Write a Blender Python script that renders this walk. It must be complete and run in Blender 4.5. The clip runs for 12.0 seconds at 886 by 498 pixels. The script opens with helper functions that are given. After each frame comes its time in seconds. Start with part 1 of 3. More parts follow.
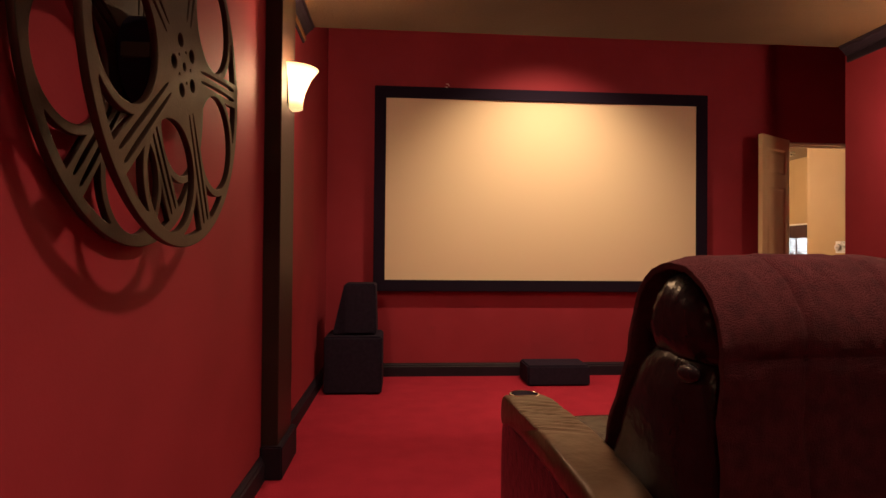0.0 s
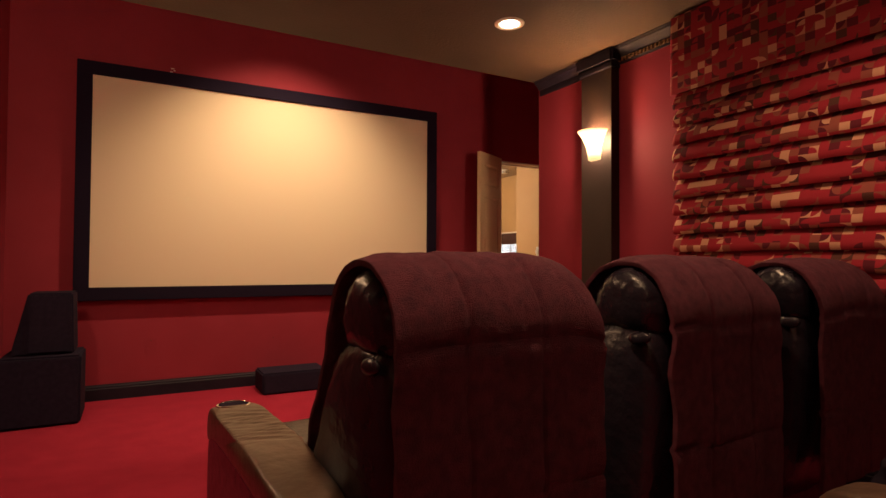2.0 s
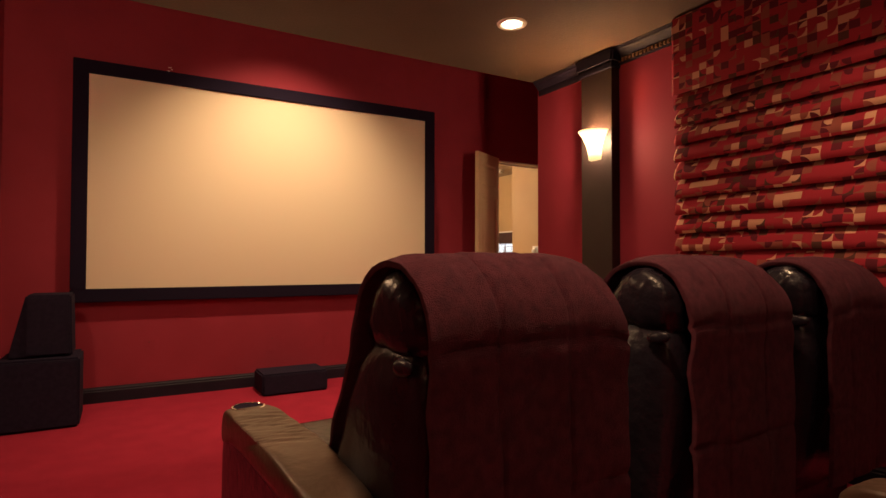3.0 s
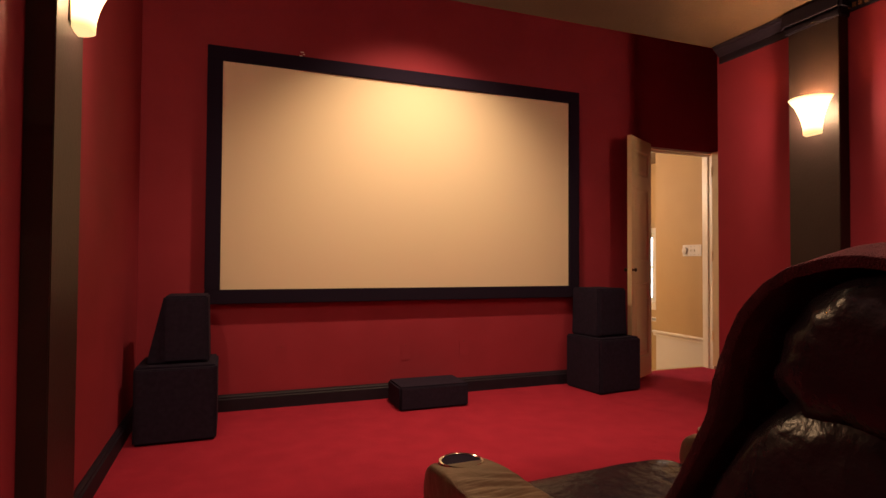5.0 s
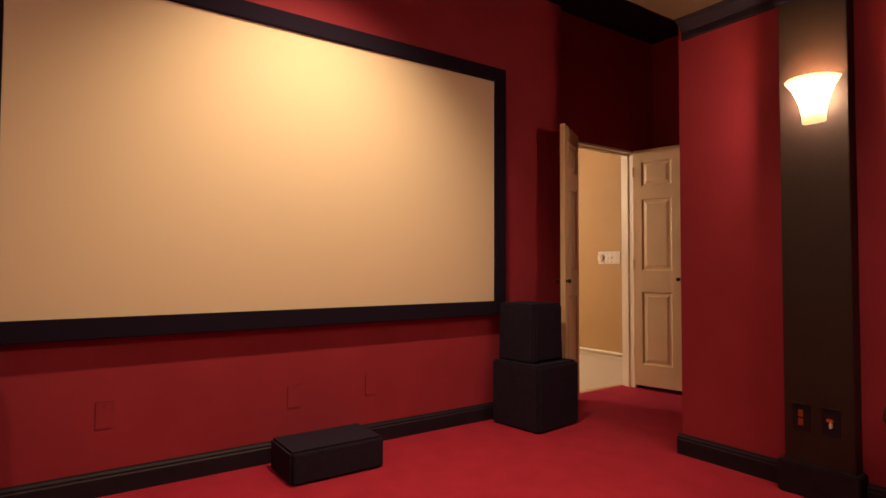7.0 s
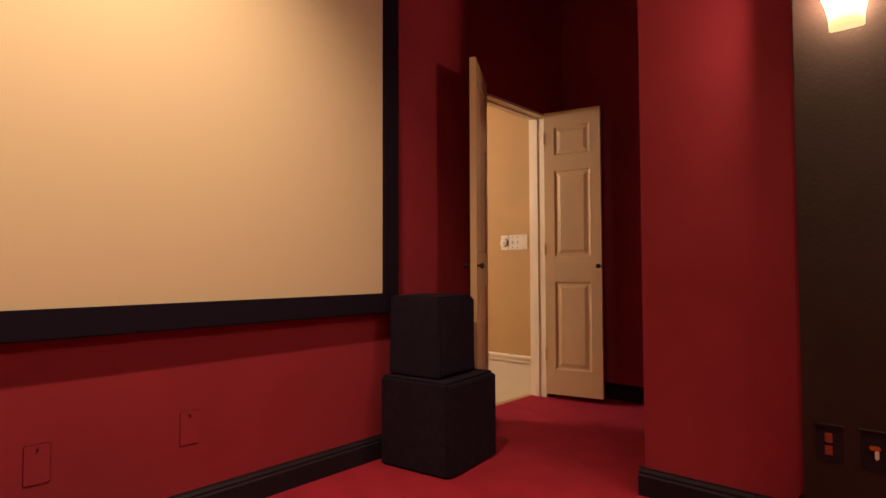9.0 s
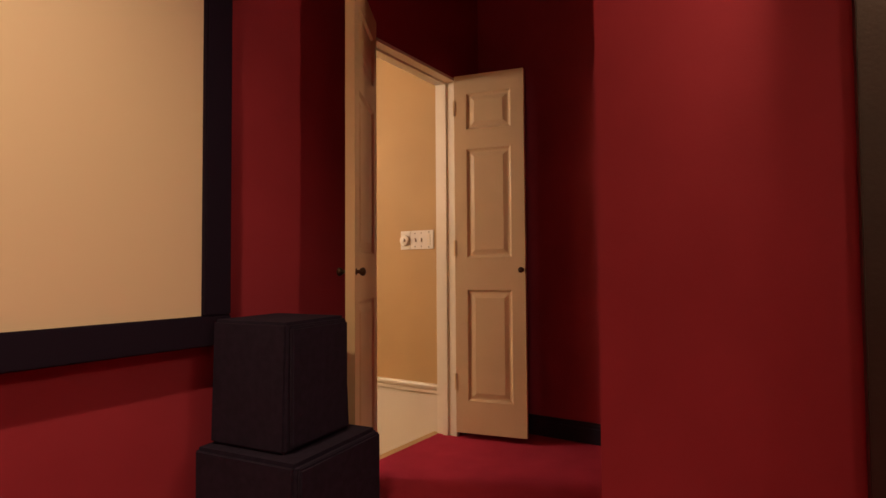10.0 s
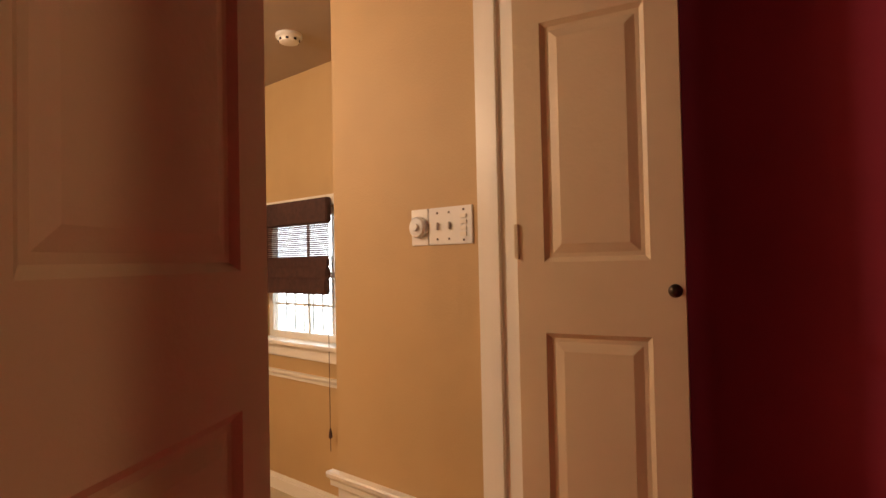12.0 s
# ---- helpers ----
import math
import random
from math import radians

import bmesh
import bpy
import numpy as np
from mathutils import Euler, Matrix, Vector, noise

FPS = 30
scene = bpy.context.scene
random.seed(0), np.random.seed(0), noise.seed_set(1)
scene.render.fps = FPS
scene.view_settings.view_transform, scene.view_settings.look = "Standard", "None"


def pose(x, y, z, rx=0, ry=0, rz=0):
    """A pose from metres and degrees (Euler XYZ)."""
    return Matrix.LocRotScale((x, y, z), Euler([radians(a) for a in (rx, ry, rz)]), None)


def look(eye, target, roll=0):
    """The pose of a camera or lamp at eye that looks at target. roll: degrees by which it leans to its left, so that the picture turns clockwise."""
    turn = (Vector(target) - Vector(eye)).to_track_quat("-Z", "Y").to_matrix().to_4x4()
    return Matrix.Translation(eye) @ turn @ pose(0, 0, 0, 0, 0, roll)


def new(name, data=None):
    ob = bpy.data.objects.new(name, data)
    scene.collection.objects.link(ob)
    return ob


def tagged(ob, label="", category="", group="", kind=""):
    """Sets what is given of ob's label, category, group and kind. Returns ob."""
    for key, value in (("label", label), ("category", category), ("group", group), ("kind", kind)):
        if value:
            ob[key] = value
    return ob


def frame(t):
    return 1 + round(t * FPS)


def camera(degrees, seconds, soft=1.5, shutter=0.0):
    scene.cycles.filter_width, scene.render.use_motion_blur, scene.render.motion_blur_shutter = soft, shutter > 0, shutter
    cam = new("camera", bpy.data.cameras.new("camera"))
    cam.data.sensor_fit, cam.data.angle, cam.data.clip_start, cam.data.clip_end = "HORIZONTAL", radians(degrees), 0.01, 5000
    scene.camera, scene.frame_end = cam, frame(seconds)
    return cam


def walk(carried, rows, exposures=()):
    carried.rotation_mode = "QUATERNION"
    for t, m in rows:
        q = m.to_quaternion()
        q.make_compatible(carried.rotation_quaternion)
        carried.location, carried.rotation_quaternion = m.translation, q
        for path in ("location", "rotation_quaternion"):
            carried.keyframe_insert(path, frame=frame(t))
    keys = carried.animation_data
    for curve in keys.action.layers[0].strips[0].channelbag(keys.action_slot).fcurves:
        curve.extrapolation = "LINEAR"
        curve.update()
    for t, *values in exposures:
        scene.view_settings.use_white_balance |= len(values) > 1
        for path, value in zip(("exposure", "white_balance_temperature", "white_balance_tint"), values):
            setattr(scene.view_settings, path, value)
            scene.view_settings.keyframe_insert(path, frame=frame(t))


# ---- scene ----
cam = camera(76.7, 12.0)
PATH = [
    (0, (0.358, 0.155, 0.996), (0.505, 2.15, 1.017), 0.5),
    (0.5, (0.411, 0.203, 0.994), (0.751, 2.174, 1.021), 0.6),
    (1, (0.447, 0.181, 0.996), (1.068, 2.082, 1.028), 0.6),
    (1.5, (0.479, 0.178, 0.984), (1.287, 2.007, 1.025), 0.4),
    (2, (0.497, 0.155, 0.98), (1.462, 1.906, 1.026), 0.3),
    (2.5, (0.483, 0.168, 0.981), (1.522, 1.876, 1.026), 0.2),
    (3, (0.424, 0.195, 0.983), (1.422, 1.927, 1.027), 0.1),
    (3.5, (0.358, 0.212, 0.981), (1.083, 2.075, 1.02), 0.3),
    (5.5, (0.268, 1.120, 0.974), (0.975, 2.989, 1.023), 0.3),
    (6, (0.250, 1.338, 1.000), (1.162, 3.115, 1.046), 0.1),
    (6.5, (0.338, 1.634, 1.032), (1.397, 3.33, 1.089), 0.0),
    (8.5, (0.719, 2.487, 0.917), (2.109, 3.924, 0.982), 0.3),
    (9, (1.039, 2.778, 0.904), (2.531, 4.109, 0.975), -0.2),
    (9.5, (1.406, 3.025, 0.935), (2.978, 4.259, 1.0), 0.1),
    (10, (1.837, 3.241, 0.928), (3.513, 4.33, 0.999), -0.4),
    (10.5, (2.213, 3.476, 0.939), (3.901, 4.547, 1.014), -0.5),
    (11, (2.577, 3.67, 0.963), (4.269, 4.734, 1.029), -0.4),
    (11.5, (2.968, 3.87, 0.977), (4.603, 4.967, 1.052), -0.9),
    (12, (3.299, 4.122, 0.998), (4.782, 5.372, 1.040), -1.2),
]
walk(cam, [(t, look(eye, target, roll)) for t, eye, target, roll in PATH])

# ---- world and lights ----
world = bpy.data.worlds.new("world")
scene.world = world
world.use_nodes = True
wn = world.node_tree.nodes
sky = wn.new("ShaderNodeTexSky")
sky.sky_type, sky.sun_disc = "NISHITA", False
sky.sun_elevation, sky.sun_rotation = radians(40), radians(110)
wn["Background"].inputs[1].default_value = 0.1
world.node_tree.links.new(sky.outputs[0], wn["Background"].inputs[0])
scene.view_settings.exposure = 0.9


def lamp(name, kind, m, energy, colour, size=0.1, **more):
    data = bpy.data.lights.new(name, kind)
    data.energy, data.color = energy, colour
    if kind == "AREA":
        data.size = size
    elif kind != "SUN":
        data.shadow_soft_size = size
    for key, value in more.items():
        setattr(data, key, value)
    ob = new(name, data)
    ob.matrix_world = m
    return ob


WARM = (1.0, 0.59, 0.32)
lamp("sun", "SUN", look((0, 0, 0), (-0.6, -0.35, -0.6)), 2.5, (1.0, 0.95, 0.88), angle=radians(0.6))
# downlight in the raised strip above the screen
lamp("screen_light", "SPOT", look((1.56, 3.80, 3.00), (1.56, 4.885, 0.50)), 116, (1.0, 0.64, 0.34), 0.04, spot_size=radians(100), spot_blend=1.0)
# recessed downlights; the pair near y 1.2 is unseen, added without fixtures to light the chairs
for x, y, e in ((2.45, 2.885, 23), (0.62, 2.885, 9), (1.02, 1.22, 58), (2.50, 1.25, 36)):
    lamp("downlight_bulb", "SPOT", look((x, y, 2.40), (x, y + 0.0001, 0)), e, WARM, 0.05, spot_size=radians(112 if y > 2 else 134), spot_blend=0.9)
# sconce bulbs
lamp("sconce_bulb_left", "POINT", pose(-0.140, 2.905, 1.83), 13, WARM, 0.03)
lamp("sconce_bulb_right", "POINT", pose(3.205, 2.99, 1.81), 10.5, WARM, 0.03)
# unseen fill bulbs added behind the rows for chair backs and side walls, no sconces
lamp("fill_bulb_back", "POINT", pose(-0.10, -1.2, 1.86), 5, WARM, 0.03)
lamp("fill_bulb_back", "POINT", pose(3.16, -1.2, 1.86), 3, WARM, 0.03)
for x in (0.85, 2.40):
    lamp("rear_downlight_bulb", "SPOT", look((x, 0.45, 2.40), (x, 0.4501, 0)), 14, WARM, 0.05, spot_size=radians(110), spot_blend=0.9)
# unseen hall lamp below the ceiling, then an added fill for the far part
lamp("hall_lamp", "POINT", pose(2.92, 6.9, 1.98), 52, (1.0, 0.77, 0.58), 0.16)
lamp("hall_fill_far", "POINT", pose(3.62, 8.1, 2.12), 12, (1.0, 0.76, 0.50), 0.06)


# ---- materials ----
def material(name, colour, rough=0.7, metal=0.0, colour2=None, scale=6.0, bump=0.0, bump_scale=150.0, spec=0.5, fine=0.0, sheen=0.0, mix=(0.35, 0.65)):
    m = bpy.data.materials.new(name)
    m.use_nodes = True
    nt = m.node_tree
    n, l = nt.nodes, nt.links
    b = n["Principled BSDF"]
    b.inputs["Base Color"].default_value = (*colour, 1)
    b.inputs["Roughness"].default_value = rough
    b.inputs["Metallic"].default_value = metal
    b.inputs["Specular IOR Level"].default_value = spec
    if sheen:
        b.inputs["Sheen Weight"].default_value = sheen
        b.inputs["Sheen Roughness"].default_value = 0.4
        b.inputs["Sheen Tint"].default_value = (*[min(1, c * 3 + 0.1) for c in colour], 1)
    tc = n.new("ShaderNodeTexCoord")
    if colour2:
        t = n.new("ShaderNodeTexNoise")
        t.inputs["Scale"].default_value, t.inputs["Detail"].default_value = scale, 6
        l.new(tc.outputs["Object"], t.inputs["Vector"])
        r = n.new("ShaderNodeValToRGB")
        r.color_ramp.elements[0].position, r.color_ramp.elements[1].position = mix
        r.color_ramp.elements[0].color, r.color_ramp.elements[1].color = (*colour, 1), (*colour2, 1)
        l.new(t.outputs["Fac"], r.inputs["Fac"])
        l.new(r.outputs[0], b.inputs["Base Color"])
    if bump:
        t = n.new("ShaderNodeTexNoise")
        t.inputs["Scale"].default_value, t.inputs["Detail"].default_value = bump_scale, 4
        l.new(tc.outputs["Object"], t.inputs["Vector"])
        p = n.new("ShaderNodeBump")
        p.inputs["Strength"].default_value, p.inputs["Distance"].default_value = bump, 0.01
        l.new(t.outputs["Fac"], p.inputs["Height"])
        l.new(p.outputs[0], b.inputs["Normal"])
    return m


RED = material("red_wall_paint", (0.30, 0.028, 0.056), 0.74, colour2=(0.335, 0.033, 0.065), scale=3, bump=0.04, bump_scale=120, spec=0.3)
CARPET = material("red_carpet", (0.36, 0.021, 0.056), 0.95, colour2=(0.43, 0.027, 0.066), scale=7, bump=0.6, bump_scale=260, spec=0.1, sheen=0.3)
BLACK = material("black_trim_paint", (0.013, 0.010, 0.024), 0.6, colour2=(0.018, 0.013, 0.030), scale=9, bump=0.05, spec=0.25)
# black beads coloured gold-brown, so their glints are partly in the base colour
BEADS = material("glossy_bead_glint", (0.22, 0.12, 0.06), 0.22)
PILASTER = material("dark_brown_paint", (0.026, 0.017, 0.018), 0.45, colour2=(0.032, 0.021, 0.022), scale=6, bump=0.1, bump_scale=90, spec=0.35)
CEILING = material("brown_ceiling_paint", (0.068, 0.043, 0.030), 0.8, colour2=(0.080, 0.051, 0.036), scale=2, bump=0.3, bump_scale=60)
TAN = material("tan_wall_paint", (0.50, 0.335, 0.155), 0.65, colour2=(0.53, 0.36, 0.17), scale=2.5, bump=0.1)
TANLOW = material("pale_lower_wall_paint", (0.70, 0.66, 0.58), 0.65, colour2=(0.73, 0.69, 0.61), scale=2.5, bump=0.1)
WHITE = material("white_trim_paint", (0.78, 0.74, 0.65), 0.35, colour2=(0.82, 0.78, 0.70), scale=5, bump=0.04)
DOOR = material("cream_door_paint", (0.72, 0.57, 0.37), 0.4, colour2=(0.75, 0.60, 0.40), scale=4, bump=0.08, bump_scale=70)
SCREEN = material("screen_fabric", (0.78, 0.69, 0.56), 0.9, colour2=(0.785, 0.697, 0.55), scale=2)
VELVET = material("black_velvet", (0.013, 0.009, 0.026), 0.95, spec=0.15)
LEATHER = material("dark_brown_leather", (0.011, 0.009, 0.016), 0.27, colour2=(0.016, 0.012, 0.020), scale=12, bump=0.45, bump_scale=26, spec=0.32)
# same leather made lighter: the light falling on the arm tops is in this colour
ARM_LEATHER = material("lit_brown_leather", (0.052, 0.031, 0.022), 0.36, colour2=(0.080, 0.048, 0.034), scale=9, bump=0.3, bump_scale=26)
FLEECE = material("maroon_plush_throw", (0.070, 0.019, 0.034), 0.95, colour2=(0.110, 0.028, 0.046), scale=38, bump=1.0, bump_scale=420, spec=0.1, sheen=0.2)
CLOTH = material("black_speaker_grille_cloth", (0.014, 0.011, 0.030), 0.85, colour2=(0.020, 0.015, 0.040), scale=40, bump=0.2, bump_scale=600, spec=0.2)
BRONZE = material("aged_bronze", (0.10, 0.065, 0.045), 0.38, 0.85, colour2=(0.06, 0.04, 0.03), scale=20)
REELM = material("brushed_reel_metal", (0.032, 0.019, 0.017), 0.45, 0.3, colour2=(0.044, 0.027, 0.023), scale=10, bump=0.05)
CHROME = material("chrome", (0.8, 0.78, 0.74), 0.12, 1.0)
PLASTIC = material("white_switch_plastic", (0.80, 0.79, 0.76), 0.3)
TERRA = material("red_brown_outlet_plastic", (0.35, 0.07, 0.04), 0.4)
GOLD = material("brass", (0.75, 0.45, 0.12), 0.3, 1.0)
HALLCEIL = material("dull_hall_ceiling_paint", (0.40, 0.31, 0.24), 0.8, colour2=(0.43, 0.34, 0.26), scale=2, bump=0.1)
HALLFLOOR = material("tan_hall_carpet", (0.58, 0.48, 0.33), 0.95, colour2=(0.64, 0.53, 0.38), scale=8, bump=0.5, bump_scale=250, spec=0.1)
BAMBOO = material("dark_woven_wood", (0.045, 0.016, 0.014), 0.6, colour2=(0.07, 0.025, 0.02), scale=30, bump=0.3)


def glow(name, colour, strength):
    m = bpy.data.materials.new(name)
    m.use_nodes = True
    b = m.node_tree.nodes["Principled BSDF"]
    b.inputs["Base Color"].default_value = (*colour, 1)
    b.inputs["Emission Color"].default_value = (*colour, 1)
    b.inputs["Emission Strength"].default_value = strength
    return m


SHADE = glow("lit_frosted_glass", (1.0, 0.72, 0.32), 5.0)
# the glass is brightest round the bulb and dims towards both rims
sn, sl = SHADE.node_tree.nodes, SHADE.node_tree.links
sc, sx, sr = sn.new("ShaderNodeTexCoord"), sn.new("ShaderNodeSeparateXYZ"), sn.new("ShaderNodeMapRange")
sd = sn.new("ShaderNodeMath")
sd.operation = "ABSOLUTE"
sl.new(sc.outputs["Object"], sx.inputs[0])
sl.new(sx.outputs[2], sd.inputs[0])
sr.inputs[1].default_value, sr.inputs[2].default_value, sr.inputs[3].default_value, sr.inputs[4].default_value = 0.045, 0.094, 3.2, 0.62
sl.new(sd.outputs[0], sr.inputs[0])
sl.new(sr.outputs[0], sn["Principled BSDF"].inputs["Emission Strength"])
BULB = glow("lit_lamp_face", (1.0, 0.86, 0.60), 8.0)


# ---- mesh helpers ----
def mesh_object(name, bm, mat, parent=None, label="", smooth=False):
    me = bpy.data.meshes.new(name)
    bmesh.ops.recalc_face_normals(bm, faces=bm.faces)
    bm.to_mesh(me)
    bm.free()
    if smooth:
        me.polygons.foreach_set("use_smooth", [True] * len(me.polygons))
        me.set_sharp_from_angle(angle=radians(smooth if smooth > 1 else 40))
    me.materials.append(mat)
    ob = new(name, me)
    if parent:
        ob.parent = parent
    return tagged(ob, label)


def part(name, bm, mat, parent, label="", smooth=False):
    return mesh_object(name, bm, mat, parent, label, smooth)


def boxes(*ranges, bevel=0.0, segments=2):
    bm = bmesh.new()
    for x0, x1, y0, y1, z0, z1 in ranges:
        m = Matrix.Translation(((x0 + x1) / 2, (y0 + y1) / 2, (z0 + z1) / 2)) @ Matrix.Diagonal((x1 - x0, y1 - y0, z1 - z0, 1))
        bmesh.ops.create_cube(bm, size=1, matrix=m)
    if bevel:
        bmesh.ops.bevel(bm, geom=bm.edges[:], offset=bevel, segments=segments, affect="EDGES", clamp_overlap=True)
    return bm


def prism(outline, depth, at=lambda u, v, w: (u, v, w)):
    """Extrudes a closed outline of (u, v) points along w from 0 to depth; at() places the points."""
    bm = bmesh.new()
    a = [bm.verts.new(at(u, v, 0)) for u, v in outline]
    b = [bm.verts.new(at(u, v, depth)) for u, v in outline]
    bm.faces.new(a)
    bm.faces.new(b[::-1])
    for i in range(len(a)):
        j = (i + 1) % len(a)
        bm.faces.new((a[i], a[j], b[j], b[i]))
    return bm


def revolve(profile, steps=32):
    """Turns a profile of (radius, z) round z."""
    bm = bmesh.new()
    rings = []
    for r, z in profile:
        rings.append([bm.verts.new((r * math.cos(2 * math.pi * i / steps), r * math.sin(2 * math.pi * i / steps), z)) for i in range(steps)])
    for p, q in zip(rings, rings[1:]):
        for i in range(steps):
            j = (i + 1) % steps
            bm.faces.new((p[i], p[j], q[j], q[i]))
    bm.faces.new(rings[0][::-1])
    bm.faces.new(rings[-1])
    return bm


def thing(name, m, label, category, group=""):
    ob = new(name)
    ob.matrix_world = m
    return tagged(ob, label, category, group)


def structure(name, bm, mat, label="", smooth=False):
    return tagged(mesh_object(name, bm, mat, None, label, smooth), kind="structure")


# ---- structure ----
FZ = -0.025
LX, RX, NY, SY, CZ = -0.27, 3.335, 4.885, -2.6, 2.415
NY2 = 4.935
NB = NY2 + 0.125
DX0, DX1, DZ = 3.765, 4.60, 2.035
AX, AY = 4.86, 3.715
CY, UZ = 3.70, 3.05
structure("floor", boxes((LX - 0.2, AX + 0.2, SY - 0.2, NB, FZ - 0.12, FZ)), CARPET, "deep red short-pile carpet over the theatre floor")
structure("wall_west", boxes((LX - 0.15, LX, SY, NB, FZ, UZ)), RED, "deep red painted side wall of the home theatre")
structure("wall_north", boxes((LX, 3.62, NY, NB, FZ, UZ), (3.62, DX0, NY2, NB, FZ, UZ), (DX1, AX, NY2, NB, FZ, UZ), (DX0, DX1, NY2, NB, DZ, UZ)), RED, "deep red painted wall behind the projection screen")
structure("wall_east", boxes((RX, RX + 0.15, SY, AY, FZ, 2.75), (RX + 0.15, AX + 0.15, AY - 0.15, AY, FZ, 2.75)), RED, "deep red painted side wall with a corner")
structure("wall_alcove", boxes((AX, AX + 0.15, AY, NB, FZ, UZ)), RED, "deep red painted wall beside the double doors")
structure("wall_south", boxes((LX, RX, SY - 0.15, SY, FZ, 2.75)), RED, "deep red painted rear wall")
structure("ceiling", boxes((LX - 0.15, AX + 0.15, SY - 0.15, CY, CZ, CZ + 0.2)), CEILING, "dark brown painted theatre ceiling")
structure("ceiling_recess", boxes((LX - 0.15, AX + 0.15, CY, NB, UZ, UZ + 0.15)), BLACK, "black painted raised ceiling strip above the screen")
structure("ceiling_step", boxes((LX - 0.15, AX + 0.15, CY - 0.15, CY - 0.004, CZ + 0.2, UZ + 0.15), (RX + 0.15, AX + 0.15, AY - 0.15, AY, 2.75, UZ)), RED, "dark red painted step up in the ceiling")


def baseboard(name, x0, y0, x1, y1, side, mat=BLACK, height=0.11, depth=0.024, z=FZ):
    """A moulded board along a wall from one point to the other; side is the way it stands out."""
    a, b, s = Vector((x0, y0, 0)), Vector((x1, y1, 0)), Vector((*side, 0))
    d = b - a
    profile = [(0, 0), (depth, 0), (depth, height * 0.72), (depth * 0.72, height * 0.78), (depth * 0.72, height * 0.86), (depth * 0.35, height * 0.95), (depth * 0.3, height), (0, height)]
    bm = prism(profile, 1.0, lambda u, v, w: a + d * w + s * u + Vector((0, 0, z + v)))
    return structure(name, bm, mat, "black painted moulded baseboard" if mat == BLACK else "white painted moulded baseboard")


PY = (2.75, 3.06)  # west pilaster
QY = (2.86, 3.145)  # east pilaster
baseboard("baseboard", LX, SY, LX, PY[0], (1, 0))
baseboard("baseboard", LX, PY[1], LX, NY, (1, 0))
baseboard("baseboard", LX, NY, 3.62, NY, (0, -1))
baseboard("baseboard", DX1 + 0.03, NY2, AX, NY2, (0, -1))
baseboard("baseboard", RX, SY, RX, QY[0], (-1, 0))
baseboard("baseboard", RX, QY[1], RX, AY + 0.02, (-1, 0))
baseboard("baseboard", RX, AY, AX, AY, (0, 1))
baseboard("baseboard", AX, AY, AX, NY2, (-1, 0))
structure("corner_trim", boxes((AX - 0.02, AX - 0.002, 3.785, 3.88, FZ + 0.11, UZ - 0.01), bevel=0.003), BLACK, "black painted upright trim board in the alcove")


def crown(name, x0, y0, x1, y1, side, beads=True):
    a, b, s = Vector((x0, y0, 0)), Vector((x1, y1, 0)), Vector((*side, 0))
    d = b - a
    profile = [(0, -0.105), (0.010, -0.105), (0.012, -0.095), (0.012, -0.062), (0.022, -0.058), (0.032, -0.045), (0.048, -0.028), (0.062, -0.02), (0.066, -0.008), (0.072, -0.006), (0.072, 0), (0, 0)]
    ob = structure(name, prism(profile, 1.0, lambda u, v, w: a + d * w + s * u + Vector((0, 0, CZ + v))), BLACK, "black crown moulding with a beaded strip")
    if beads:
        n = int(d.length / 0.03)
        bm = bmesh.new()
        for i in range(n):
            c = a + d * ((i + 0.5) / n) + s * 0.016
            for z in (-0.087, -0.073):
                m = Matrix.Translation((c.x, c.y, CZ + z)) @ Matrix.Diagonal((0.018 if side[0] == 0 else 0.014, 0.018 if side[0] else 0.014, 0.010, 1))
                bmesh.ops.create_cube(bm, size=1, matrix=m)
        tagged(part("bead_strip", bm, BEADS, ob), kind="stuff")
    return ob


crown("crown_moulding", RX, SY, RX, QY[0], (-1, 0))
crown("crown_moulding", RX, QY[1], RX, CY - 0.01, (-1, 0), False)
crown("crown_moulding", LX, SY, LX, PY[0], (1, 0))
crown("crown_moulding", LX, PY[1], LX, CY - 0.01, (1, 0))


def pilaster(name, x, y0, y1, out):
    ob = thing(name, pose(x, (y0 + y1) / 2, FZ), "dark brown painted wall pilaster with a plinth and a moulded cap", "pilaster", "pilasters along the side walls")
    h = (y1 - y0) / 2
    def b(a, c, w, z0, z1, bevel):
        lo, hi = sorted((a * out, c * out))
        return boxes((lo, hi, -w, w, z0, z1 - FZ if z1 > 2 else z1), bevel=bevel)
    part("shaft", b(0, 0.075, h, 0.0, CZ, 0.003), PILASTER, ob)
    part("plinth", b(0, 0.10, h + 0.022, 0.0, 0.15, 0.006), BLACK, ob, "black moulded plinth")
    part("cap", b(0, 0.105, h + 0.03, CZ - 0.10 - FZ, CZ - 0.002, 0.015), BLACK, ob, "black moulded cap")
    part("neck", b(0, 0.09, h + 0.012, CZ - 0.13 - FZ, CZ - 0.10 - FZ, 0.005), BLACK, ob, "black neck moulding")
    return ob


pilaster("pilaster", LX, *PY, 1)
pilaster("pilaster", RX, *QY, -1)

# ---- screen ----
screen = thing("projection_screen", pose(1.56, NY, 0), "wide cream-white fixed projection screen in a black velvet frame", "projection screen")
SX, SZ0, SZ1, FW = 1.342, 0.785, 2.305, 0.095
part("screen_surface", boxes((-SX, SX, -0.045, -0.038, SZ0, SZ1)), SCREEN, screen, "blank cream-white projection fabric")
